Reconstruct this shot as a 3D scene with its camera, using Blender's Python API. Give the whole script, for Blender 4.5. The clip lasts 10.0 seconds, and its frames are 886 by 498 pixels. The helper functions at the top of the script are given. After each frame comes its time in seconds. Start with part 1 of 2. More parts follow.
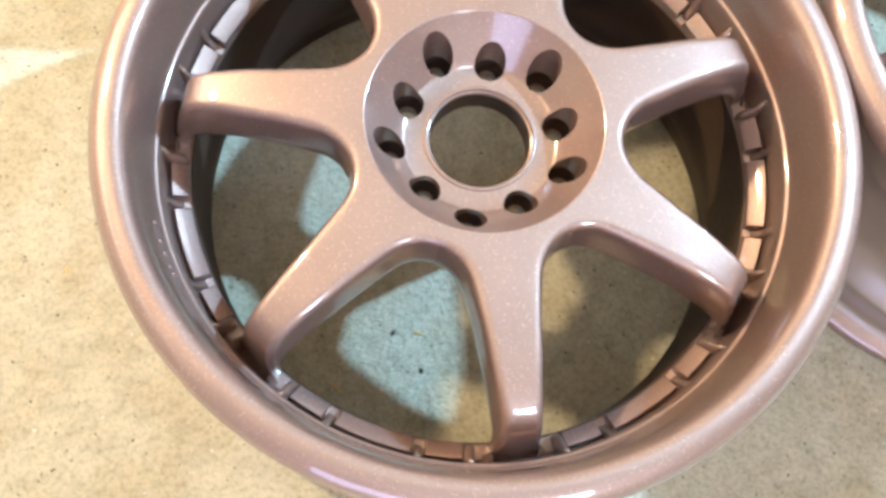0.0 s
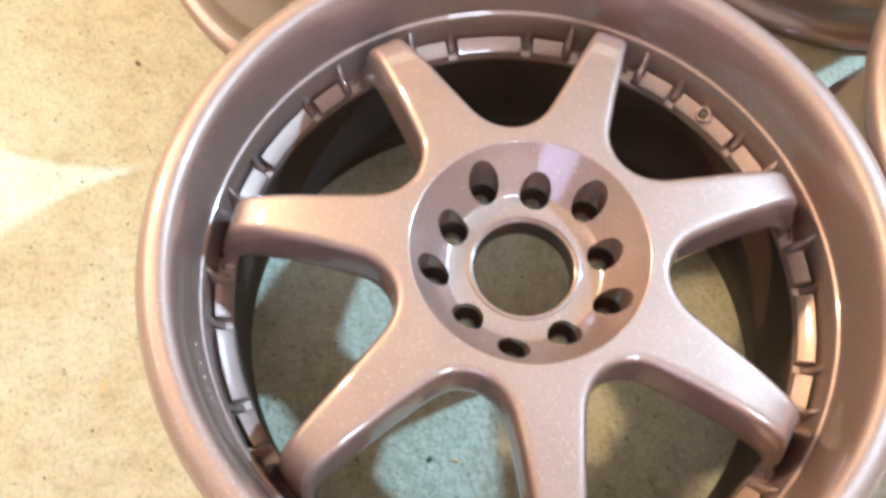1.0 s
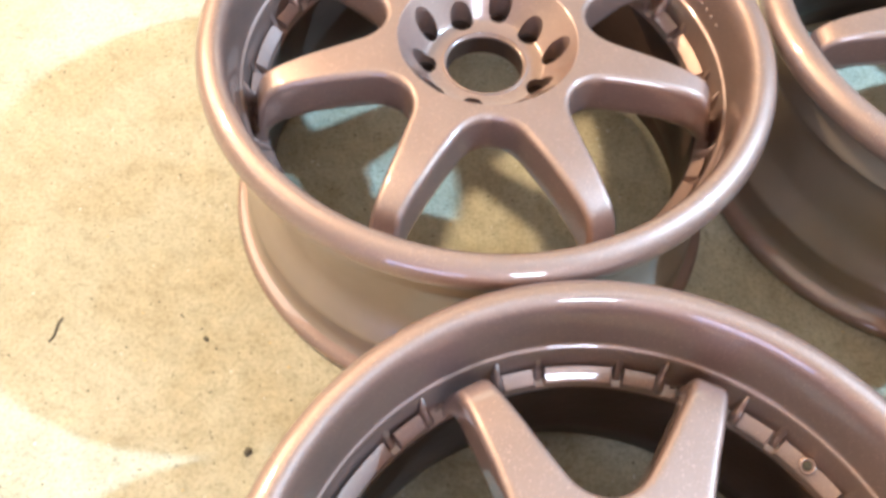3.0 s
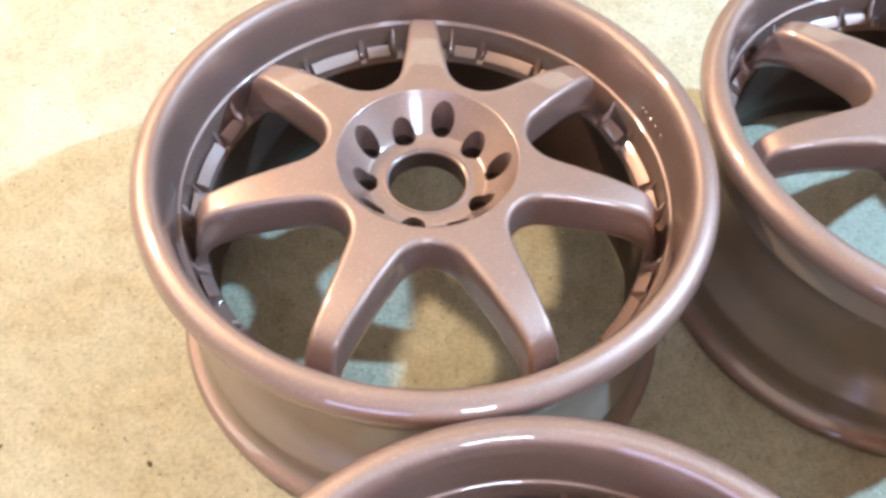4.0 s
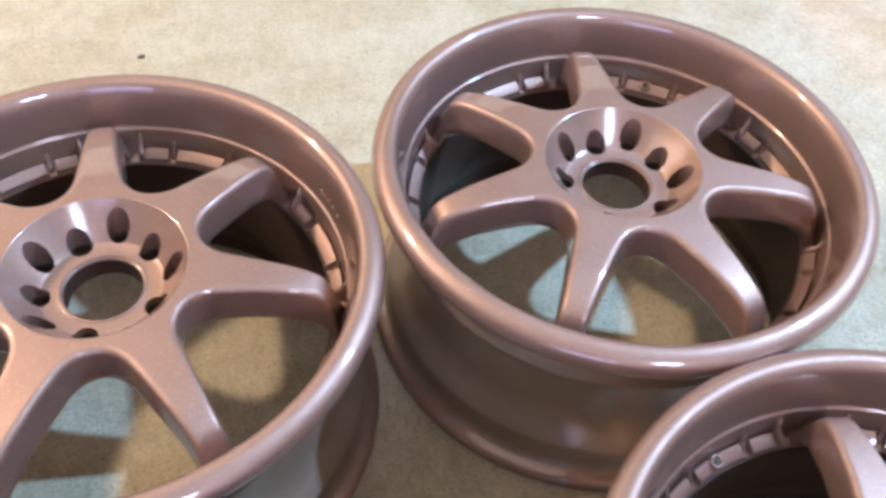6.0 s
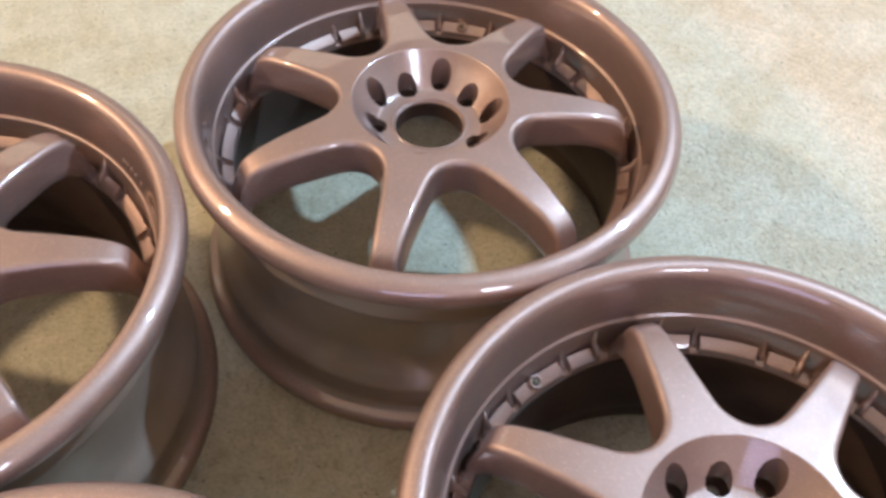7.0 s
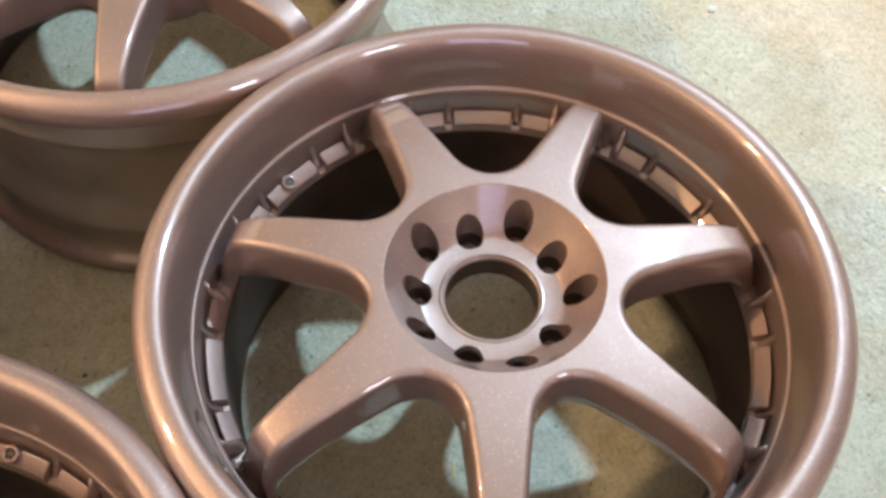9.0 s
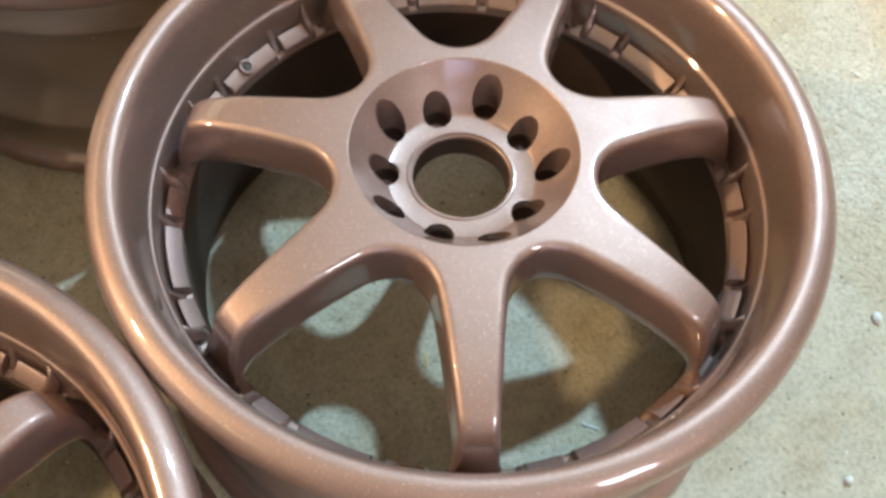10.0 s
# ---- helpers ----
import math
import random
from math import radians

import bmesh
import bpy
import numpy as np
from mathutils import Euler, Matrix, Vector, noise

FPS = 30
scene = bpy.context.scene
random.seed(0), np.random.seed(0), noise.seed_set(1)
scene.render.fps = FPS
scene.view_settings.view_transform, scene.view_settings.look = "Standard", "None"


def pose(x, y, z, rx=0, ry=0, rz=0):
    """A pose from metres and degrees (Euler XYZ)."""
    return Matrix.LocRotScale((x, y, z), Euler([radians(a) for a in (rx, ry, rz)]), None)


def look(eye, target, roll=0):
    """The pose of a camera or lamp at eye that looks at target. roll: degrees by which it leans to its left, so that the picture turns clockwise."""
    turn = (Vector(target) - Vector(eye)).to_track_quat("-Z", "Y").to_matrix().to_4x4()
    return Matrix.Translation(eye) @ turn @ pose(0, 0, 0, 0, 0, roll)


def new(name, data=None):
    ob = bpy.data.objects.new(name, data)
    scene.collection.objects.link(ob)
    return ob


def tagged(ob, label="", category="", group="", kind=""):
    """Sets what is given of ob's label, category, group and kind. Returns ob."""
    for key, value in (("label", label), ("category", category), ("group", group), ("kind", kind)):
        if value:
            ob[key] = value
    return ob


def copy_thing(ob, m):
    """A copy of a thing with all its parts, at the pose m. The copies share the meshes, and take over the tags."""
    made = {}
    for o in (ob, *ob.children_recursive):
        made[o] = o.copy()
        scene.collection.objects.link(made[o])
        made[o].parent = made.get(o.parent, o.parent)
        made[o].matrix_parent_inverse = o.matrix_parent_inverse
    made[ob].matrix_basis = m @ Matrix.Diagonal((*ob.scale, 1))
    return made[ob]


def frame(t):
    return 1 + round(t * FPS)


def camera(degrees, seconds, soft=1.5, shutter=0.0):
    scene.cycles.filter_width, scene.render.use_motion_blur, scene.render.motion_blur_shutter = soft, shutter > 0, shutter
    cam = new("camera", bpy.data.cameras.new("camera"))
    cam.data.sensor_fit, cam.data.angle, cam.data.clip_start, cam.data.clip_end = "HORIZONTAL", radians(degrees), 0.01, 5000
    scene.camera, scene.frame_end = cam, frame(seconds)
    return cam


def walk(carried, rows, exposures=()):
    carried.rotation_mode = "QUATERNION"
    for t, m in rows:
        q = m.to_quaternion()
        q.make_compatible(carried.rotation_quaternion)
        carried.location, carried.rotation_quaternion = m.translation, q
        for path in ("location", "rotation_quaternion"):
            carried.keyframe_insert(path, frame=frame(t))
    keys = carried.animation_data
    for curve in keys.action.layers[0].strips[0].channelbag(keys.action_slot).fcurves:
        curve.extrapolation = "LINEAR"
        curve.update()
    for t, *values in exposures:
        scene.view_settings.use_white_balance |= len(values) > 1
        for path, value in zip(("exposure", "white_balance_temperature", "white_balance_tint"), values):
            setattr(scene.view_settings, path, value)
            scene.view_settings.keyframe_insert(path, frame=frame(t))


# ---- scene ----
cam = camera(51.53, 10.0, soft=3.2, shutter=0.3)
PATH = [
    (0.0, -0.1191, -0.2197, 0.7285, 17.04, -4.25, -13.61),
    (0.5, -0.1276, -0.2172, 0.7259, 19.92, -4.35, -12.48),
    (1.0, -0.1218, -0.2064, 0.7269, 23.75, -2.77, -11.51),
    (1.5, -0.1243, -0.1738, 0.7346, 26.60, -1.94, -10.63),
    (2.0, -0.1360, -0.1377, 0.7463, 28.80, -2.42, -9.51),
    (2.5, -0.1474, -0.0966, 0.7545, 30.05, -3.12, -8.50),
    (3.0, -0.1380, -0.0630, 0.7608, 32.20, -2.42, -8.24),
    (4.5, -0.0520, -0.0096, 0.7923, 37.15, -1.83, -10.56),
    (5.0, -0.0117, -0.0222, 0.8030, 38.90, -2.11, -12.32),
    (5.5, 0.0264, -0.0364, 0.8071, 40.19, -2.67, -15.79),
    (6.0, 0.0701, -0.0588, 0.8115, 40.41, -3.51, -20.03),
    (7.5, 0.1859, -0.1507, 0.7778, 38.85, -2.49, -31.47),
    (8.0, 0.2098, -0.1887, 0.7603, 38.06, -2.17, -34.80),
    (8.5, 0.2194, -0.2167, 0.7446, 36.28, -2.14, -37.75),
    (9.0, 0.2221, -0.2366, 0.7295, 34.36, -1.57, -40.02),
    (9.5, 0.2176, -0.2501, 0.7072, 32.45, -2.01, -41.19),
    (10.0, 0.2097, -0.2529, 0.6907, 30.40, -2.44, -42.27),
]
EXPOSURES = [(0.0, 0.85, 5300, 1), (3.0, 0.82, 5250, 2.5), (4.5, 0.58, 5100, 7), (6.0, 0.28, 5250, 13.5), (7.5, 0.08, 5700, 9), (8.5, 0.12, 5800, 7.5), (10.0, 0.15, 6000, 4)]
walk(cam, [(t, pose(x, y, z, rx, ry, rz)) for t, x, y, z, rx, ry, rz in PATH], EXPOSURES)

# ---- light ----
world = bpy.data.worlds.new("world")
scene.world = world
world.use_nodes = True
world.node_tree.nodes["Background"].inputs[0].default_value = (0.8, 0.85, 1.0, 1)
world.node_tree.nodes["Background"].inputs[1].default_value = 0.02


def area_lamp(name, eye, target, sx, sy, watts, colour):
    data = bpy.data.lights.new(name, "AREA")
    data.shape, data.size, data.size_y = "RECTANGLE", sx, sy
    data.energy, data.color = watts, colour
    ob = new(name, data)
    ob.matrix_world = look(eye, target)
    return ob


area_lamp("cool_work_lamp", (2.02, 0.335, 2.02), (0.2, 0.25, 0.0), 0.05, 0.08, 74, (0.53, 0.80, 1.0))
area_lamp("warm_work_lamp", (-1.6, 1.75, 2.15), (0.1, 0.3, 0.0), 0.15, 0.12, 72, (1.0, 0.70, 0.37))
# Broad fill lamps added before three plain walls that have no windows.
area_lamp("north_fill_lamp", (0.3, 3.95, 2.05), (0.2, 0.4, 0.0), 5.5, 1.2, 24, (1.0, 0.80, 0.54))
area_lamp("west_fill_lamp", (-2.95, 1.0, 2.05), (0.0, 0.5, 0.4), 5.0, 1.2, 34, (1.0, 0.84, 0.62))
area_lamp("east_fill_lamp", (3.95, 0.2, 2.05), (0.4, 0.3, 0.4), 2.6, 1.0, 12, (1.0, 0.81, 0.60))
area_lamp("south_door_daylight", (-0.9, -2.97, 1.0), (0.1, 0.0, 0.9), 3.0, 1.5, 36, (0.72, 0.67, 1.0))
area_lamp("south_top_window", (0.47, -2.90, 2.05), (0.45, 0.4, 0.2), 0.62, 1.1, 44, (0.93, 0.93, 1.0))


# ---- materials ----
class Nodes:
    """Small helper around one node material."""

    def __init__(self, name):
        self.mat = bpy.data.materials.new(name)
        self.mat.use_nodes = True
        self.tree = self.mat.node_tree
        self.bsdf = self.tree.nodes["Principled BSDF"]
        self.coord = self.add("ShaderNodeTexCoord").outputs["Object"]

    def add(self, kind, **values):
        node = self.tree.nodes.new(kind)
        for key, value in values.items():
            node.inputs[key.replace("_", " ")].default_value = value
        return node

    def link(self, a, b):
        self.tree.links.new(a, b)

    def noise(self, scale, detail=4.0, rough=0.55):
        node = self.add("ShaderNodeTexNoise", Scale=scale, Detail=detail, Roughness=rough)
        self.link(self.coord, node.inputs["Vector"])
        return node.outputs["Fac"]

    def cells(self, scale):
        node = self.add("ShaderNodeTexVoronoi", Scale=scale)
        self.link(self.coord, node.inputs["Vector"])
        return node

    def ramp(self, value, *stops):
        node = self.add("ShaderNodeValToRGB")
        el = node.color_ramp.elements
        while len(el) < len(stops):
            el.new(0.5)
        for e, (p, c) in zip(el, stops):
            e.position, e.color = p, (*c, 1) if len(c) == 3 else c
        self.link(value, node.inputs["Fac"])
        return node.outputs["Color"]

    def mix(self, kind, fac, a, b):
        node = self.tree.nodes.new("ShaderNodeMix")
        node.data_type, node.blend_type = "RGBA", kind
        for socket, value in ((node.inputs[0], fac), (node.inputs[6], a), (node.inputs[7], b)):
            if hasattr(value, "is_output"):
                self.link(value, socket)
            else:
                socket.default_value = value if isinstance(value, float) else (*value, 1)
        return node.outputs[2]

    def bump(self, height, strength, distance, normal=None):
        node = self.add("ShaderNodeBump", Strength=strength, Distance=distance)
        self.link(height, node.inputs["Height"])
        if normal:
            self.link(normal, node.inputs["Normal"])
        return node.outputs["Normal"]


def bronze_paint(name, gloss_spread):
    n = Nodes(name)
    flake = n.cells(1700.0)
    grey = n.add("ShaderNodeRGBToBW")
    n.link(flake.outputs["Color"], grey.inputs[0])
    tone = n.ramp(grey.outputs[0], (0.15, (0.93, 0.93, 0.93)), (0.82, (1.0, 1.0, 1.0)), (0.93, (1.8, 1.78, 1.76)))
    cloud = n.ramp(n.noise(14.0), (0.3, (0.316, 0.201, 0.167)), (0.7, (0.352, 0.226, 0.190)))
    n.link(n.mix("MULTIPLY", 1.0, cloud, tone), n.bsdf.inputs["Base Color"])
    n.bsdf.inputs["Metallic"].default_value = 0.77
    n.link(n.ramp(n.noise(60.0), (0.3, (0.49, 0.49, 0.49)), (0.7, (0.55, 0.55, 0.55))), n.bsdf.inputs["Roughness"])
    n.bsdf.inputs["Coat Weight"].default_value = 1.0
    n.link(n.ramp(n.noise(35.0), (0.3, (gloss_spread * 0.8,) * 3), (0.7, (gloss_spread * 1.2,) * 3)), n.bsdf.inputs["Coat Roughness"])
    n.bsdf.inputs["Coat IOR"].default_value = 1.8
    peel = n.bump(n.noise(220.0, 1.0), 0.03, 0.0004)
    n.link(n.bump(grey.outputs[0], 0.09, 0.0003, peel), n.bsdf.inputs["Normal"])
    n.link(peel, n.bsdf.inputs["Coat Normal"])
    return n.mat


def dull_paint():
    """Dull olive-brown on the outside of the barrel."""
    n = Nodes("dull_olive_brown_paint")
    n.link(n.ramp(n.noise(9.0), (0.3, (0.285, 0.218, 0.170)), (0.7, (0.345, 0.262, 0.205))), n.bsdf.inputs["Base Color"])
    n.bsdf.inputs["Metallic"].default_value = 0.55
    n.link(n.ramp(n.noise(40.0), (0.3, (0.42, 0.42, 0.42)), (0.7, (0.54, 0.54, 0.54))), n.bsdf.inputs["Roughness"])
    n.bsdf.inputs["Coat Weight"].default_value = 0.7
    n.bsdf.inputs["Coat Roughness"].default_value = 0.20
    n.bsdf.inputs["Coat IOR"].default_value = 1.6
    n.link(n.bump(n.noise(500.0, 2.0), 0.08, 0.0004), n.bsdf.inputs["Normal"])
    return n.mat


def concrete():
    n = Nodes("worn_concrete")
    base = n.ramp(n.noise(3.2, 6.0, 0.6), (0.30, (0.455, 0.398, 0.288)), (0.55, (0.51, 0.455, 0.345)), (0.75, (0.55, 0.500, 0.395)))
    mid = n.ramp(n.noise(38.0, 5.0, 0.65), (0.30, (0.90, 0.885, 0.85)), (0.52, (1.0, 1.0, 1.0)), (0.72, (1.09, 1.085, 1.06)))
    grain = n.ramp(n.noise(230.0, 5.0, 0.75), (0.34, (0.74, 0.71, 0.65)), (0.5, (1.0, 1.0, 1.0)), (0.66, (1.13, 1.12, 1.10)))
    pits = n.cells(120.0)
    pit = n.ramp(pits.outputs["Distance"], (0.08, (0.36, 0.33, 0.29)), (0.19, (1.0, 1.0, 1.0)))
    pick = n.add("ShaderNodeRGBToBW")
    n.link(pits.outputs["Color"], pick.inputs[0])
    some = n.ramp(pick.outputs[0], (0.66, (0, 0, 0)), (0.74, (0.8, 0.8, 0.8)))
    blotch = n.ramp(n.noise(11.0, 3.0, 0.5), (0.42, (0.86, 0.79, 0.68)), (0.53, (1.0, 1.0, 1.0)), (0.64, (1.04, 1.04, 1.04)))
    col = n.mix("MULTIPLY", 0.5, n.mix("MULTIPLY", 1.0, n.mix("MULTIPLY", 1.0, base, mid), grain), blotch)
    # a pinkish dusty stretch along one side of the floor
    parts = n.add("ShaderNodeSeparateXYZ")
    n.link(n.coord, parts.inputs[0])
    wander = n.add("ShaderNodeMath")
    wander.operation = "MULTIPLY_ADD"
    n.link(n.noise(3.0, 5.0), wander.inputs[0])
    wander.inputs[1].default_value = 0.26
    n.link(parts.outputs["X"], wander.inputs[2])
    edge = n.add("ShaderNodeMapRange")
    n.link(wander.outputs[0], edge.inputs["Value"])
    edge.inputs["From Min"].default_value, edge.inputs["From Max"].default_value = 1.14, 1.22
    # broken, gritty, paler surface on the east part of the floor
    broken = n.add("ShaderNodeMapRange")
    n.link(wander.outputs[0], broken.inputs["Value"])
    broken.inputs["From Min"].default_value, broken.inputs["From Max"].default_value = 0.82, 1.0
    col = n.mix("MULTIPLY", broken.outputs[0], col, (1.24, 1.21, 1.22))
    dusty = n.mix("MULTIPLY", edge.outputs[0], col, (1.12, 0.99, 0.93))
    n.link(n.mix("MULTIPLY", some, dusty, pit), n.bsdf.inputs["Base Color"])
    n.bsdf.inputs["Roughness"].default_value = 0.78
    scuff = n.ramp(n.noise(75.0, 6.0, 0.7), (0.40, (0.80, 0.79, 0.76)), (0.52, (1.0, 1.0, 1.0)), (0.68, (1.08, 1.08, 1.07)))
    n.link(n.mix("MULTIPLY", 0.45, n.bsdf.inputs["Base Color"].links[0].from_socket, scuff), n.bsdf.inputs["Base Color"])
    rough = n.bump(n.noise(260.0, 4.0, 0.7), 0.7, 0.002)
    coarse = n.bump(n.noise(110.0, 5.0, 0.65), 0.45, 0.004, rough)
    coarse = n.bump(n.noise(42.0, 3.0, 0.6), 0.45, 0.006, coarse)
    grit = n.ramp(n.noise(95.0, 3.0, 0.7), (0.38, (0, 0, 0)), (0.62, (1, 1, 1)))
    n.link(n.bump(n.mix("MULTIPLY", 1.0, grit, broken.outputs[0]), 0.7, 0.005, coarse), n.bsdf.inputs["Normal"])
    return n.mat


def plain(name, dark, light, scale, rough, metallic=0.0, gloss=0.5):
    n = Nodes(name)
    n.link(n.ramp(n.noise(scale), (0.3, dark), (0.7, light)), n.bsdf.inputs["Base Color"])
    n.bsdf.inputs["Roughness"].default_value = rough
    n.bsdf.inputs["Metallic"].default_value = metallic
    n.bsdf.inputs["Specular IOR Level"].default_value = gloss
    n.link(n.bump(n.noise(scale * 8), 0.2, 0.002), n.bsdf.inputs["Normal"])
    return n.mat


BRONZE = bronze_paint("bronze_metallic_paint", 0.05)
TURNED = bronze_paint("bronze_paint_on_turned_metal", 0.15)
CONCRETE = concrete()
PLASTER = plain("off_white_plaster", (0.56, 0.485, 0.37), (0.62, 0.54, 0.415), 3.0, 0.9)
WHITEWASH = plain("white_ceiling_paint", (0.78, 0.73, 0.64), (0.84, 0.79, 0.70), 3.0, 0.9)
# Near-black brown that puts the shade inside barrel and holes into colour.
SHADE_BROWN = plain("dark_brown_recess_shade", (0.032, 0.018, 0.013), (0.052, 0.028, 0.020), 20.0, 0.5, gloss=0.2)
DULL = dull_paint()
CHIP = plain("pale_stone", (0.62, 0.60, 0.56), (0.80, 0.78, 0.74), 300.0, 0.8)
SHAVING = plain("yellow_wood", (0.55, 0.36, 0.13), (0.72, 0.52, 0.22), 400.0, 0.7)
DIRT_AND_SHADE = plain("dark_dirt_and_hole_shade", (0.05, 0.04, 0.03), (0.12, 0.10, 0.07), 400.0, 0.9)


# ---- mesh helpers ----
def part(name, bm, material, parent=None, label=""):
    data = bpy.data.meshes.new(name)
    bmesh.ops.recalc_face_normals(bm, faces=bm.faces)
    for f in bm.faces:
        f.smooth = True
    bm.to_mesh(data)
    bm.free()
    data.materials.append(material)
    ob = new(name, data)
    ob.parent = parent
    if label:
        ob["label"] = label
    return ob


def again(ob, turn, parent):
    """The same mesh once more, turned round the wheel's axis by degrees."""
    o = ob.copy()
    scene.collection.objects.link(o)
    o.parent, o.matrix_basis = parent, pose(0, 0, 0, 0, 0, turn)
    return o


def lathe(bm, profile, n):
    rings = [[bm.verts.new((r * math.cos(2 * math.pi * k / n), r * math.sin(2 * math.pi * k / n), z)) for k in range(n)] for r, z in profile]
    for a, b in zip(rings, rings[1:] + rings[:1]):
        for k in range(n):
            bm.faces.new((a[k], a[(k + 1) % n], b[(k + 1) % n], b[k]))


def box(bm, x0, x1, y0, y1, z0, z1):
    bmesh.ops.create_cube(bm, size=1, matrix=Matrix.Translation(((x0 + x1) / 2, (y0 + y1) / 2, (z0 + z1) / 2)) @ Matrix.Diagonal((x1 - x0, y1 - y0, z1 - z0, 1)))


def curve(knots, x):
    xs, ys = [k[0] for k in knots], [k[1] for k in knots]
    return float(np.interp(x, xs, ys))


def spline(points, steps):
    """Catmull-Rom through points."""
    p = [np.array(q, float) for q in points]
    p = [2 * p[0] - p[1], *p, 2 * p[-1] - p[-2]]
    out = []
    for a, b, c, d in zip(p, p[1:], p[2:], p[3:]):
        for i in range(steps):
            t = i / steps
            out.append(0.5 * (2 * b + (c - a) * t + (2 * a - 5 * b + 4 * c - d) * t * t + (3 * b - a - 3 * c + d) * t ** 3))
    return out + [p[-2]]


# ---- setting ----
def slab(name, x0, x1, y0, y1, z0, z1, material, label):
    bm = bmesh.new()
    box(bm, x0, x1, y0, y1, z0, z1)
    ob = part(name, bm, material)
    for f in ob.data.polygons:
        f.use_smooth = False
    return tagged(ob, label, name.split("_")[0], kind="structure")


slab("floor", -3.2, 4.2, -3.2, 4.2, -0.12, 0.0, CONCRETE, "worn speckled beige concrete workshop floor")
slab("wall_west", -3.2, -3.0, -3.0, 4.0, 0.0, 2.7, PLASTER, "plain off-white plastered workshop wall")
slab("wall_east", 4.0, 4.2, -3.0, 4.0, 0.0, 2.7, PLASTER, "plain off-white plastered workshop wall")
slab("wall_north", -3.2, 4.2, 4.0, 4.2, 0.0, 2.7, PLASTER, "plain off-white plastered workshop wall")
slab("wall_south", -3.2, 4.2, -3.2, -3.0, 0.0, 2.7, PLASTER, "plain off-white plastered workshop wall")
slab("ceiling", -3.2, 4.2, -3.2, 4.2, 2.7, 2.85, WHITEWASH, "plain white workshop ceiling")

# ---- the wheel ----
N_SPOKES = 7
STEP = 360 / N_SPOKES
FACE = [(0.0747, 0.2192), (0.090, 0.2189), (0.11, 0.2180), (0.13, 0.2166), (0.15, 0.2142), (0.165, 0.2112), (0.175, 0.2080), (0.181, 0.2048), (0.1855, 0.2004), (0.189, 0.1940),
        (0.192, 0.185), (0.1945, 0.174), (0.1965, 0.162), (0.198, 0.151)]
BACK = [(0.0747, 0.184), (0.15, 0.178), (0.175, 0.170), (0.185, 0.164), (0.192, 0.157), (0.198, 0.144)]
OUTLINE = [(0.083, 25.714), (0.0838, 22.0), (0.0863, 17.8), (0.0912, 13.8), (0.0985, 10.7), (0.108, 8.75), (0.12, 7.05), (0.1317, 5.75), (0.15, 4.35),
           (0.164, 3.45), (0.175, 2.9), (0.182, 2.6), (0.188, 2.6), (0.1925, 3.0), (0.196, 4.1), (0.1985, 5.8)]
EDGE = [(-0.0010, 0.0), (0.0004, -0.0003), (0.0018, -0.0011), (0.0030, -0.0025), (0.0037, -0.0044), (0.0041, -0.0066)]


def spoke_mesh():
    bm = bmesh.new()
    half = [Vector((r * math.cos(radians(a)), r * math.sin(radians(a)))) for r, a in spline(OUTLINE, 4)]
    n = len(half)
    arc = n // 3
    spine = []
    for i in range(n):
        if i <= arc:
            a = radians(25.714) * (1 - i / arc)
            spine.append(Vector((0.0747 * math.cos(a), 0.0747 * math.sin(a))))
        else:
            spine.append(Vector((0.0747 + (0.198 - 0.0747) * ((i - arc) / (n - 1 - arc)) ** 0.8, 0)))
    normals = []
    for i in range(n):
        d = half[min(i + 1, n - 1)] - half[max(i - 1, 0)]
        normals.append(Vector((d.y, -d.x)).normalized() * -1)
    normals[0] = Vector((math.cos(radians(25.714)), math.sin(radians(25.714))))
    normals = [m if m.dot(Vector((-s.y, s.x)) + s * 0.6) > 0 else -m for m, s in zip(normals, half)]

    smooth_face = spline(FACE, 6)

    def face(p):
        return curve(smooth_face, p.length)

    rows = []
    for i in range(n):
        row, s, h, m = [], spine[i], half[i], normals[i]
        inner = h + m * EDGE[0][0]
        for k in range(7):
            q = s.lerp(inner, k / 7)
            row.append((q.x, q.y, face(q)))
        top = face(h)
        low = min(curve(BACK, h.length), top - 0.008)
        for off, dz in EDGE:
            q = h + m * off
            row.append((q.x, q.y, top + dz))
        side = top + EDGE[-1][1]
        for f, off in ((0.35, 0.0046), (0.7, 0.0054), (0.92, 0.0058), (1.0, 0.0050)):
            q = h + m * off
            row.append((q.x, q.y, side + (low - side) * f))
        q = h
        row.append((q.x, q.y, low - 0.0003))
        row.append((s.x, s.y, low - 0.0003))
        rows.append(row)
    for sign in (1, -1):
        grid = [[bm.verts.new((x, sign * y, z)) for x, y, z in row] for row in rows]
        for a, b in zip(grid, grid[1:]):
            for k in range(len(a) - 1):
                try:
                    bm.faces.new((a[k], a[k + 1], b[k + 1], b[k]))
                except ValueError:
                    pass
    bmesh.ops.remove_doubles(bm, verts=bm.verts, dist=0.00002)
    return bm


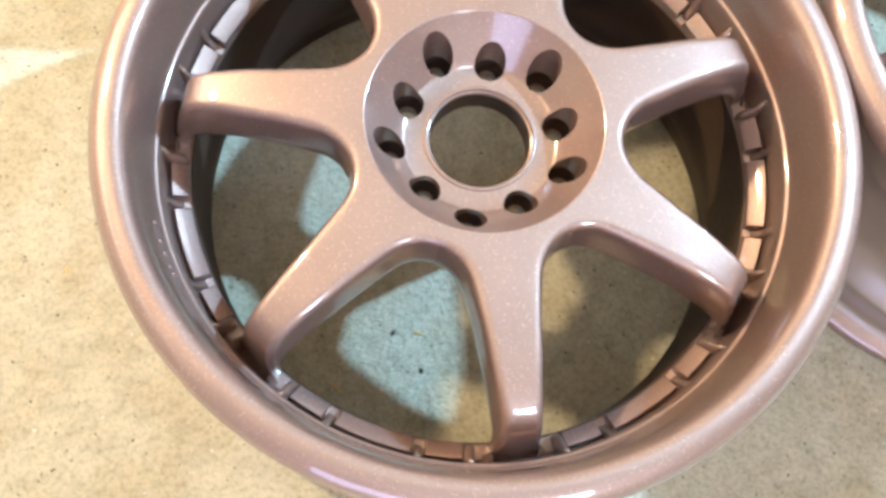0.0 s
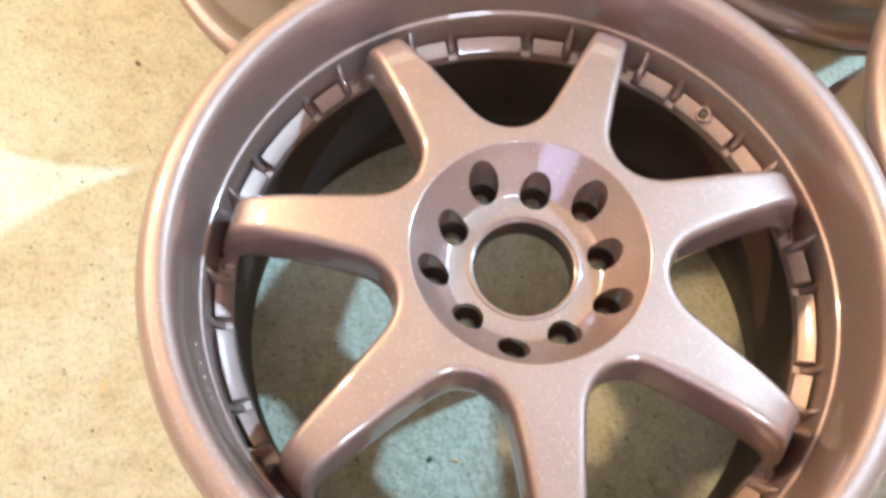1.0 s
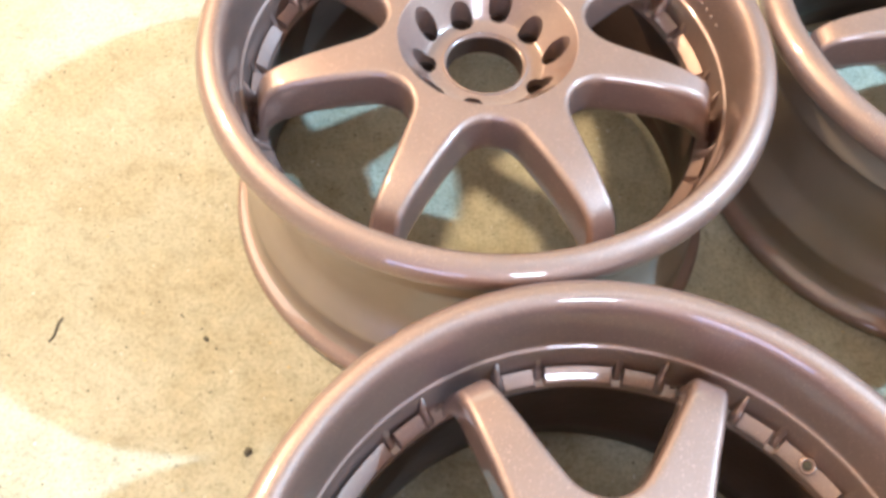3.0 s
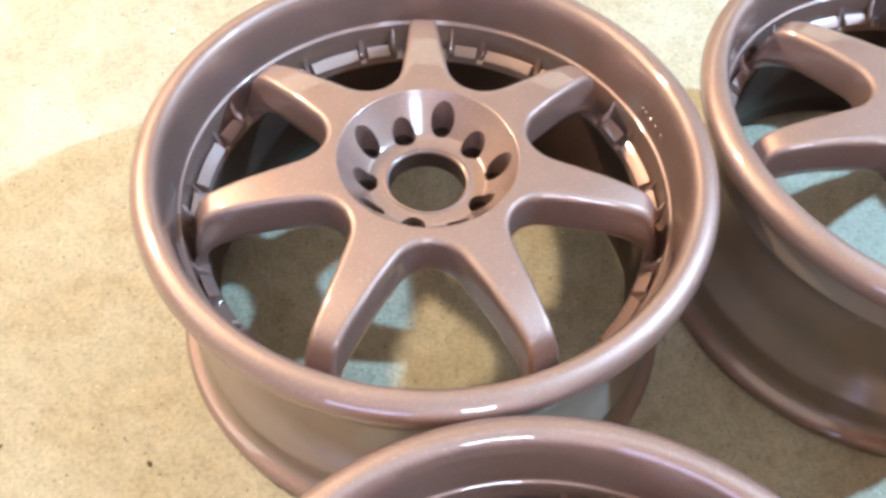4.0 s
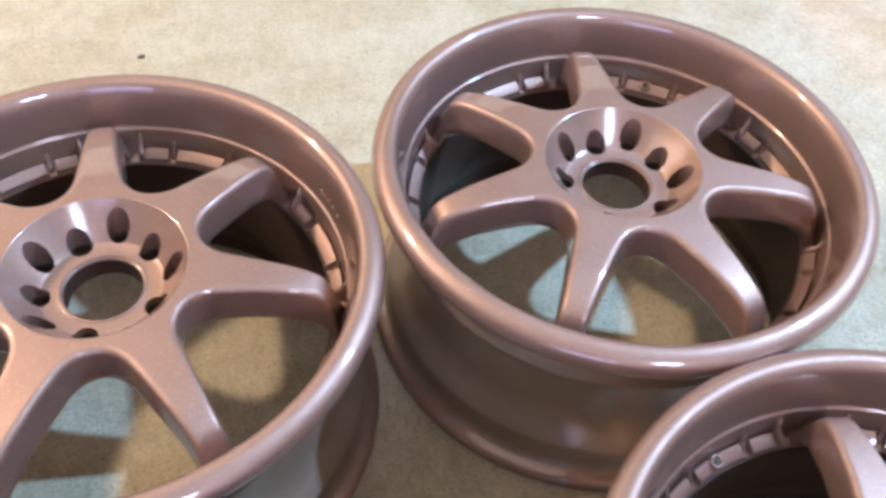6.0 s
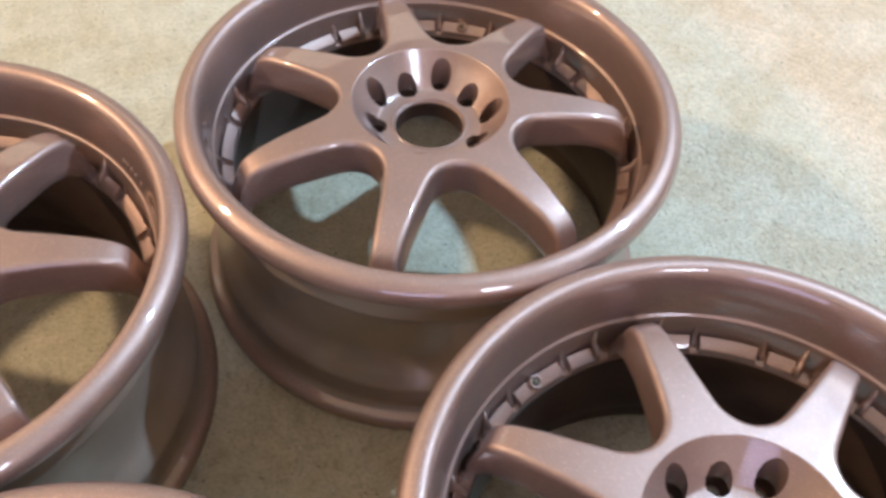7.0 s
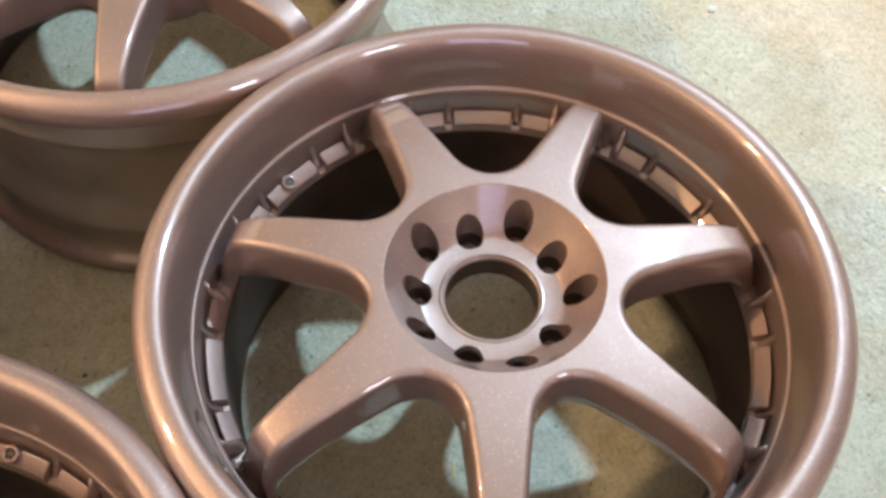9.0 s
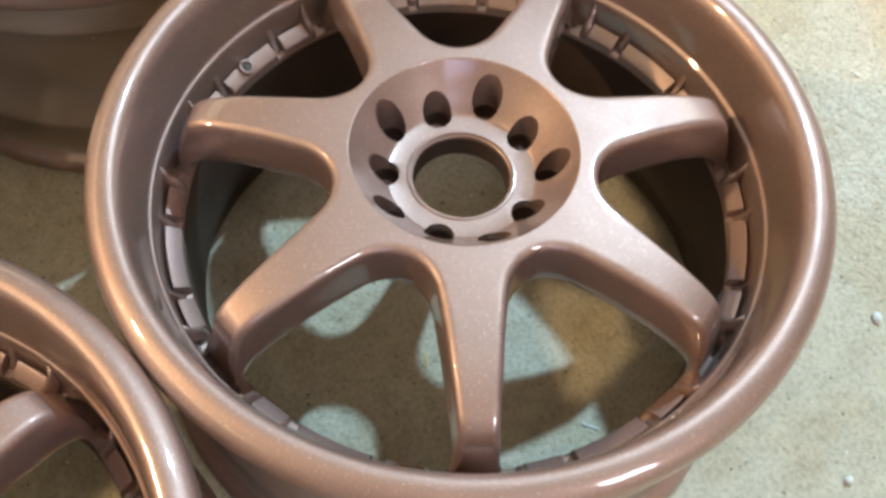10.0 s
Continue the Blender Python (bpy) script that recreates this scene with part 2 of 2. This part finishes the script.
def rim_mesh():
    lip = [(0.2325, 0.2040), (0.2352, 0.2085), (0.2366, 0.2145), (0.2361, 0.2192), (0.2345, 0.2233), (0.2316, 0.2265), (0.2279, 0.2287), (0.2240, 0.2298), (0.2202, 0.2297),
           (0.2168, 0.2281), (0.2141, 0.2245), (0.2121, 0.2188), (0.2105, 0.2105), (0.2091, 0.2010), (0.2079, 0.1912), (0.2067, 0.1830)]
    profile = [*[tuple(p) for p in spline(lip, 3)], (0.2061, 0.1812), (0.2052, 0.1808), (0.2044, 0.1802),
               (0.2038, 0.178), (0.2030, 0.168), (0.2024, 0.156), (0.2010, 0.1512), (0.1990, 0.1495), (0.1915, 0.1490), (0.1900, 0.1478), (0.1896, 0.144),
               (0.1910, 0.135), (0.1910, 0.08), (0.1935, 0.06), (0.201, 0.045), (0.2065, 0.03), (0.209, 0.012), (0.214, 0.003), (0.222, 0.0), (0.229, 0.0008),
               (0.2325, 0.0035), (0.2332, 0.0085), (0.2322, 0.0135), (0.228, 0.0165), (0.221, 0.0185), (0.2175, 0.022), (0.2165, 0.028), (0.2168, 0.046),
               (0.2182, 0.050), (0.2168, 0.0545), (0.2080, 0.064), (0.2005, 0.076), (0.1985, 0.088), (0.1985, 0.130), (0.2005, 0.142), (0.2100, 0.156),
               (0.2168, 0.163), (0.2182, 0.167), (0.2168, 0.171), (0.2165, 0.190), (0.2180, 0.196), (0.2230, 0.1995), (0.2290, 0.2005)]
    bm = bmesh.new()
    lathe(bm, profile, 180)
    return bm


def outer_barrel_mesh():
    """The dull olive-brown outside of the barrel between the two flanges."""
    outer = [(0.2215, 0.0184), (0.2175, 0.022), (0.2165, 0.028), (0.2168, 0.046), (0.2182, 0.050), (0.2168, 0.0545), (0.2080, 0.064), (0.2005, 0.076), (0.1985, 0.088),
             (0.1985, 0.130), (0.2005, 0.142), (0.2100, 0.156), (0.2168, 0.163), (0.2182, 0.167), (0.2168, 0.171), (0.2165, 0.190), (0.2180, 0.196), (0.2230, 0.1994)]
    bm = bmesh.new()
    lathe(bm, [(r + 0.0005, z) for r, z in outer] + [(r - 0.0006, z) for r, z in reversed(outer)], 180)
    return bm


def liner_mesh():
    """A liner behind the ledge whose dark colour holds the barrel's inner shade."""
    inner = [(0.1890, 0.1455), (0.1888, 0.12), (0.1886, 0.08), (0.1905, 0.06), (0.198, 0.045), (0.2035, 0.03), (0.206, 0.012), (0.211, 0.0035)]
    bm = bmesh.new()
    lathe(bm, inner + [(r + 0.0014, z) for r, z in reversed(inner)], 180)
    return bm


def bore_liner_mesh():
    wall = [(0.0326, 0.1835), (0.0325, 0.1668)]
    bm = bmesh.new()
    lathe(bm, wall + [(r + 0.0010, z) for r, z in reversed(wall)], 96)
    return bm


def cut_by(bm, cutter):
    """bm less cutter, worked out once into a plain mesh."""
    meshes = []
    for b, name in ((bm, "solid"), (cutter, "cutter")):
        bmesh.ops.recalc_face_normals(b, faces=b.faces)
        m = bpy.data.meshes.new(name)
        b.to_mesh(m)
        b.free()
        meshes.append(m)
    a, c = new("solid", meshes[0]), new("cutter", meshes[1])
    mod = a.modifiers.new("cut", "BOOLEAN")
    mod.operation, mod.solver, mod.object = "DIFFERENCE", "EXACT", c
    deps = bpy.context.evaluated_depsgraph_get()
    deps.update()
    out = bmesh.new()
    made = bpy.data.meshes.new_from_object(a.evaluated_get(deps))
    out.from_mesh(made)
    for o in (a, c):
        bpy.data.objects.remove(o)
    for m in (*meshes, made):
        bpy.data.meshes.remove(m)
    return out


LUG_INNER, LUG_OUTER = [11.4 + 72 * k for k in range(5)], [47.4 + 72 * k for k in range(5)]


def hub_mesh():
    profile = [(0.0747, 0.2192), (0.0742, 0.2190), (0.0737, 0.2185), (0.0733, 0.2178), (0.0640, 0.2058), (0.0560, 0.1955), (0.0512, 0.1893), (0.0500, 0.1881),
               (0.0485, 0.1875), (0.0368, 0.1875), (0.0365, 0.1877), (0.0362, 0.1883), (0.0356, 0.1885), (0.0347, 0.1884), (0.0342, 0.1878), (0.0340, 0.1866),
               (0.0332, 0.1863), (0.0328, 0.1858), (0.0326, 0.1845), (0.0330, 0.1820), (0.0331, 0.1660), (0.0340, 0.1645), (0.0400, 0.1640), (0.0430, 0.1630), (0.062, 0.1610), (0.0720, 0.163), (0.0746, 0.19)]
    bm = bmesh.new()
    lathe(bm, profile, 120)
    cutter = bmesh.new()
    for angles, ring in ((LUG_INNER, 0.0515), (LUG_OUTER, 0.0590)):
        for a in angles:
            x, y = ring * math.cos(radians(a)), ring * math.sin(radians(a))
            bore = [(0.0, 0.15), (0.0064, 0.15), (0.0064, 0.1670), (0.0100, 0.1705), (0.0105, 0.23), (0.0, 0.23)]
            rings = []
            for r, z in bore:
                rings.append([cutter.verts.new((x + max(r, 0.0001) * math.cos(t * math.pi / 16), y + max(r, 0.0001) * math.sin(t * math.pi / 16), z)) for t in range(32)])
            for p, q in zip(rings, rings[1:]):
                for t in range(32):
                    cutter.faces.new((p[t], p[(t + 1) % 32], q[(t + 1) % 32], q[t]))
            cutter.faces.new(rings[0])
            cutter.faces.new(rings[-1])
    return cut_by(bm, cutter)


def lug_shade_mesh(a, ring):
    """An added ring over one lug hole's seat, coloured as dark as the shade there."""
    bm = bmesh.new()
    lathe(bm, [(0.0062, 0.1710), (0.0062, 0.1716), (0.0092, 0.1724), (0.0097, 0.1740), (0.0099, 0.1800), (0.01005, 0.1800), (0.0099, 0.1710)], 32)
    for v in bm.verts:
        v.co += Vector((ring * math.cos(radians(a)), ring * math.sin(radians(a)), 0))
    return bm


def pad_mesh(a0, a1, r0=0.1898, r1=0.2004, z0=0.1485, z1=0.1540):
    """A block bent along the ledge between two angles."""
    bm = bmesh.new()
    n = max(2, round((a1 - a0) / 1.5))
    rows = []
    for i in range(n + 1):
        a = radians(a0 + (a1 - a0) * i / n)
        end = 0.0012 / r0 * (1 if i == 0 else -1 if i == n else 0)
        loop = [(r0, z0, 0), (r0 + 0.0002, z1 - 0.0007, 0), (r0 + 0.0007, z1, end), (r1 - 0.0007, z1 + 0.0056, end), (r1, z1 + 0.0050, 0), (r1, z0, 0)]
        rows.append([bm.verts.new((r * math.cos(a + e), r * math.sin(a + e), z)) for r, z, e in loop])
    for p, q in zip(rows, rows[1:]):
        for k in range(len(p)):
            bm.faces.new((p[k], p[(k + 1) % len(p)], q[(k + 1) % len(p)], q[k]))
    bm.faces.new(rows[0])
    bm.faces.new(rows[-1])
    return bm


def rib_mesh(a):
    bm = bmesh.new()
    w = 0.0024
    prof = [(0.1950, 0.149), (0.1950, 0.1515), (0.1972, 0.1535), (0.1998, 0.1580), (0.2036, 0.1690), (0.2036, 0.149)]
    m = Matrix.Rotation(radians(a), 4, "Z")
    sides = []
    for s, inset in ((-w, 0), (-w * 0.5, 0.0009), (w * 0.5, 0.0009), (w, 0)):
        sides.append([bm.verts.new(m @ Vector((r, s, z + (inset if k in (1, 2, 3, 4) else 0)))) for k, (r, z) in enumerate(prof)])
    for p, q in zip(sides, sides[1:]):
        for k in range(len(p)):
            bm.faces.new((p[k], p[(k + 1) % len(p)], q[(k + 1) % len(p)], q[k]))
    bm.faces.new(sides[0])
    bm.faces.new(sides[-1])
    return bm


def knob_mesh(a):
    """The rounded web of metal where the ledge meets the foot of a spoke."""
    bm = bmesh.new()
    m = Matrix.Rotation(radians(a), 4, "Z")
    prof = [(0.1908, 0.1485), (0.1910, 0.1560), (0.1928, 0.1600), (0.1960, 0.1628), (0.2000, 0.1668), (0.2036, 0.1760), (0.2036, 0.1485)]
    sides = []
    for i in range(9):
        u = -1 + i / 4
        drop = 1 - math.sqrt(max(0.0, 1 - (u * 0.97) ** 2))
        sides.append([bm.verts.new(m @ Vector((r + 0.0015 * drop, 0.0034 * u, 0.1485 + (z - 0.1485) * (1 - 0.55 * drop)))) for r, z in prof])
    for p, q in zip(sides, sides[1:]):
        for k in range(len(p)):
            bm.faces.new((p[k], p[(k + 1) % len(p)], q[(k + 1) % len(p)], q[k]))
    bm.faces.new(sides[0])
    bm.faces.new(sides[-1])
    return bm


def valve_mesh(a):
    bm = bmesh.new()
    n = 20
    prof = [(0.0026, 0.0002), (0.0028, 0.0016), (0.0037, 0.0024), (0.0047, 0.0018), (0.0052, -0.003), (0.0026, -0.003), (0.0026, 0.0002)]
    m = Matrix.Rotation(radians(a), 4, "Z") @ Matrix.Translation((0.1962, 0, 0.1578)) @ Matrix.Rotation(radians(-26), 4, "Y") @ Matrix.Scale(1.25, 4)
    rings = [[bm.verts.new(m @ Vector((max(r, 1e-4) * math.cos(t * 2 * math.pi / n), max(r, 1e-4) * math.sin(t * 2 * math.pi / n), z))) for t in range(n)] for r, z in prof]
    for p, q in zip(rings, rings[1:]):
        for t in range(n):
            bm.faces.new((p[t], p[(t + 1) % n], q[(t + 1) % n], q[t]))
    return bm


# Solid dark disc on the pad; the hole's shade is its colour.
def valve_shade_mesh(a):
    bm = bmesh.new()
    m = Matrix.Rotation(radians(a), 4, "Z") @ Matrix.Translation((0.1962, 0, 0.1580)) @ Matrix.Rotation(radians(-26), 4, "Y")
    bmesh.ops.create_cone(bm, cap_ends=True, segments=16, radius1=0.0033, radius2=0.0033, depth=0.0016, matrix=m)
    return bm


def mark_mesh(a, length):
    """One illegible raised cast character on the inner slope of the lip."""
    bm = bmesh.new()
    bmesh.ops.create_cube(bm, size=1)
    bmesh.ops.bevel(bm, geom=bm.edges[:], offset=0.2, segments=2, affect="EDGES")
    m = Matrix.Rotation(radians(a), 4, "Z") @ Matrix.Translation((0.2081, 0, 0.1945)) @ Matrix.Rotation(radians(-81), 4, "Y") @ Matrix.Diagonal((length * 1.3, 0.0024, 0.0016, 1))
    bmesh.ops.transform(bm, matrix=m, verts=bm.verts)
    return bm


def sharpened(ob, degrees):
    ob.data.set_sharp_from_angle(angle=radians(degrees))
    return ob


def alloy_wheel():
    wheel = new("alloy_wheel")
    sharpened(part("rim", rim_mesh(), BRONZE, wheel), 60)
    sharpened(part("outer_barrel", outer_barrel_mesh(), DULL, wheel, "dull olive-brown outside of the barrel"), 60)
    sharpened(part("inner_barrel", liner_mesh(), SHADE_BROWN, wheel, "inner face of the barrel, coloured dark brown for its shade"), 60)
    sharpened(part("centre_bore", bore_liner_mesh(), SHADE_BROWN, wheel, "wall of the centre bore, coloured dark brown for its shade"), 60)
    sharpened(part("hub", hub_mesh(), TURNED, wheel), 32)
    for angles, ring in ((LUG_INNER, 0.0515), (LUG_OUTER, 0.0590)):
        seat = part("lug_hole_shade", lug_shade_mesh(angles[0], ring), SHADE_BROWN, wheel, "ring at the bottom of a lug hole, dark brown for its shade")
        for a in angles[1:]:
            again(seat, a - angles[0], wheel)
    first = sharpened(part("spoke", spoke_mesh(), BRONZE, wheel), 50)
    pads = [sharpened(part("ledge_pad", pad_mesh(a, b), BRONZE, wheel), 35) for a, b in ((STEP / 2 - 7.3, STEP / 2 + 7.3), (STEP / 2 - 16.6, STEP / 2 - 9.4), (STEP / 2 + 9.4, STEP / 2 + 16.6))]
    ribs = [sharpened(part("rib", rib_mesh(a), BRONZE, wheel), 70) for a in (STEP / 2 - 8.35, STEP / 2 + 8.35)]
    knobs = [part("foot_web", knob_mesh(a), BRONZE, wheel) for a in (STEP / 2 - 17.4, STEP / 2 + 17.4)]
    for k in range(1, N_SPOKES):
        for ob in (first, *pads, *ribs, *knobs):
            again(ob, k * STEP, wheel)
    for a, length in ((127.3, 0.0042), (130.6, 0.0030), (133.0, 0.0038), (135.4, 0.0028), (136.9, 0.0034)):
        part("cast_mark", mark_mesh(a, length), BRONZE, wheel)
    part("valve_seat", valve_mesh(334.3 + 0.8), BRONZE, wheel, "raised round collar of the valve hole")
    part("valve_hole_shade", valve_shade_mesh(334.3 + 0.8), DIRT_AND_SHADE, wheel, "dark disc coloured as the shade in the valve hole")
    return wheel


PLACES = [(0.0, 0.0, 160.2 - 2 * STEP), (0.0, 0.4721, 82.5 - 4 * STEP), (0.4781, 0.4572, 76.4), (0.4727, -0.0140, 127.1)]
wheel = tagged(alloy_wheel(), "bronze metallic seven-spoke alloy wheel lying face up on concrete", "wheel", group="set of four alloy wheels")
for x, y, turn in PLACES[1:]:
    copy_thing(wheel, pose(x, y, 0, 0, 0, turn))
wheel.matrix_basis = pose(PLACES[0][0], PLACES[0][1], 0, 0, 0, PLACES[0][2])


# ---- small litter on the floor ----
def crumb(name, x, y, size, material, label, flat=0.6, stretch=1.0, turn=0.0):
    bm = bmesh.new()
    bmesh.ops.create_icosphere(bm, subdivisions=2, radius=1.0)
    for v in bm.verts:
        v.co *= 1 + 0.35 * noise.noise(v.co * 1.3 + Vector((x * 50, y * 50, 0)))
    low = min(v.co.z for v in bm.verts)
    for v in bm.verts:
        v.co = Vector((v.co.x * size * stretch, v.co.y * size, (v.co.z - low) * size * flat))
    ob = part(name, bm, material)
    ob.matrix_basis = pose(x, y, 0, 0, 0, turn)
    return tagged(ob, label, "litter")


def shaving(x, y, length, turn, material, label):
    """A thin curled strip."""
    bm = bmesh.new()
    rows = []
    for i in range(9):
        u = i / 8 - 0.5
        w, h = 0.0011 * (1 - 1.2 * u * u), 0.0004 + 0.0016 * u * u
        rows.append([bm.verts.new((u * length, s * w + 0.06 * length * math.sin(5 * u), h + t)) for s, t in ((-1, 0), (1, 0.0003), (1, 0.0009), (-1, 0.0006))])
    for p, q in zip(rows, rows[1:]):
        for k in range(4):
            bm.faces.new((p[k], p[(k + 1) % 4], q[(k + 1) % 4], q[k]))
    bm.faces.new(rows[0])
    bm.faces.new(rows[-1])
    low = min(v.co.z for v in bm.verts)
    for v in bm.verts:
        v.co.z -= low
    ob = part("shaving", bm, material)
    ob.matrix_basis = pose(x, y, 0, 0, 0, turn)
    return tagged(ob, label, "litter")


for x, y, size, stretch, turn in ((-0.232, 0.224, 0.0034, 1.4, 70), (-0.266, 0.336, 0.0020, 1.8, 120), (0.076, 1.020, 0.0034, 1.7, 10), (-0.288, 1.088, 0.0026, 1.5, 60), (0.230, 0.226, 0.0018, 1.2, 0), (-0.07, -0.075, 0.0017, 1.6, 40), (-0.055, -0.110, 0.0019, 1.3, 80)):
    crumb("dirt_crumb", x, y, size, DIRT_AND_SHADE, "small dark crumb of dirt on the concrete", 0.4, stretch, turn)
for x, y, size in ((1.025, 0.195, 0.0040), (0.738, -0.266, 0.0042), (0.602, -0.332, 0.0030), (0.955, -0.096, 0.0026), (-0.249, 0.904, 0.0028)):
    crumb("stone_chip", x, y, size, CHIP, "small pale stone chip lying on the concrete", 0.7, 1.3, x * 300)
shaving(-0.124, -0.108, 0.012, -60, SHAVING, "short curled yellow wood shaving under a wheel")
shaving(-0.050, -0.080, 0.008, -40, SHAVING, "short curled yellow wood shaving under a wheel")
shaving(-0.313, 0.032, 0.007, 75, SHAVING, "short curled yellow wood shaving on the concrete")
shaving(0.423, -0.042, 0.013, 40, SHAVING, "short curled yellow wood shaving under a wheel")
shaving(0.483, -0.169, 0.014, -70, CHIP, "thin pale sliver of wood under a wheel")
shaving(-0.400, 0.362, 0.026, 62, DIRT_AND_SHADE, "thin dark twig lying on the concrete")


def grit(name, count, sizes, material, label, seed):
    """Many specks strewn over the floor round and under the wheels."""
    rng = random.Random(seed)
    bm = bmesh.new()
    for _ in range(count):
        x, y, turn = rng.uniform(-0.55, 1.25), rng.uniform(-0.42, 1.15), rng.uniform(0, math.pi)
        a, b, h = rng.uniform(*sizes) * rng.uniform(1.0, 2.2), rng.uniform(*sizes), rng.uniform(*sizes) * 0.7
        ring = []
        for k in range(6):
            u, w = math.cos(k * math.pi / 3) * a * rng.uniform(0.7, 1.2), math.sin(k * math.pi / 3) * b * rng.uniform(0.7, 1.2)
            ring.append(bm.verts.new((x + u * math.cos(turn) - w * math.sin(turn), y + u * math.sin(turn) + w * math.cos(turn), 0.0)))
        top = bm.verts.new((x, y, h))
        for p, q in zip(ring, ring[1:] + ring[:1]):
            bm.faces.new((p, q, top))
        bm.faces.new(ring[::-1])
    return tagged(part(name, bm, material), label, "grit", kind="stuff")


grit("dark_grit", 2400, (0.0004, 0.0011), DIRT_AND_SHADE, "fine dark specks of dirt strewn over the concrete", 5)
grit("pale_grit", 900, (0.0004, 0.0012), CHIP, "fine pale specks of stone strewn over the concrete", 6)
grit("wood_dust", 220, (0.0005, 0.0012), SHAVING, "fine yellow crumbs of wood strewn over the concrete", 7)
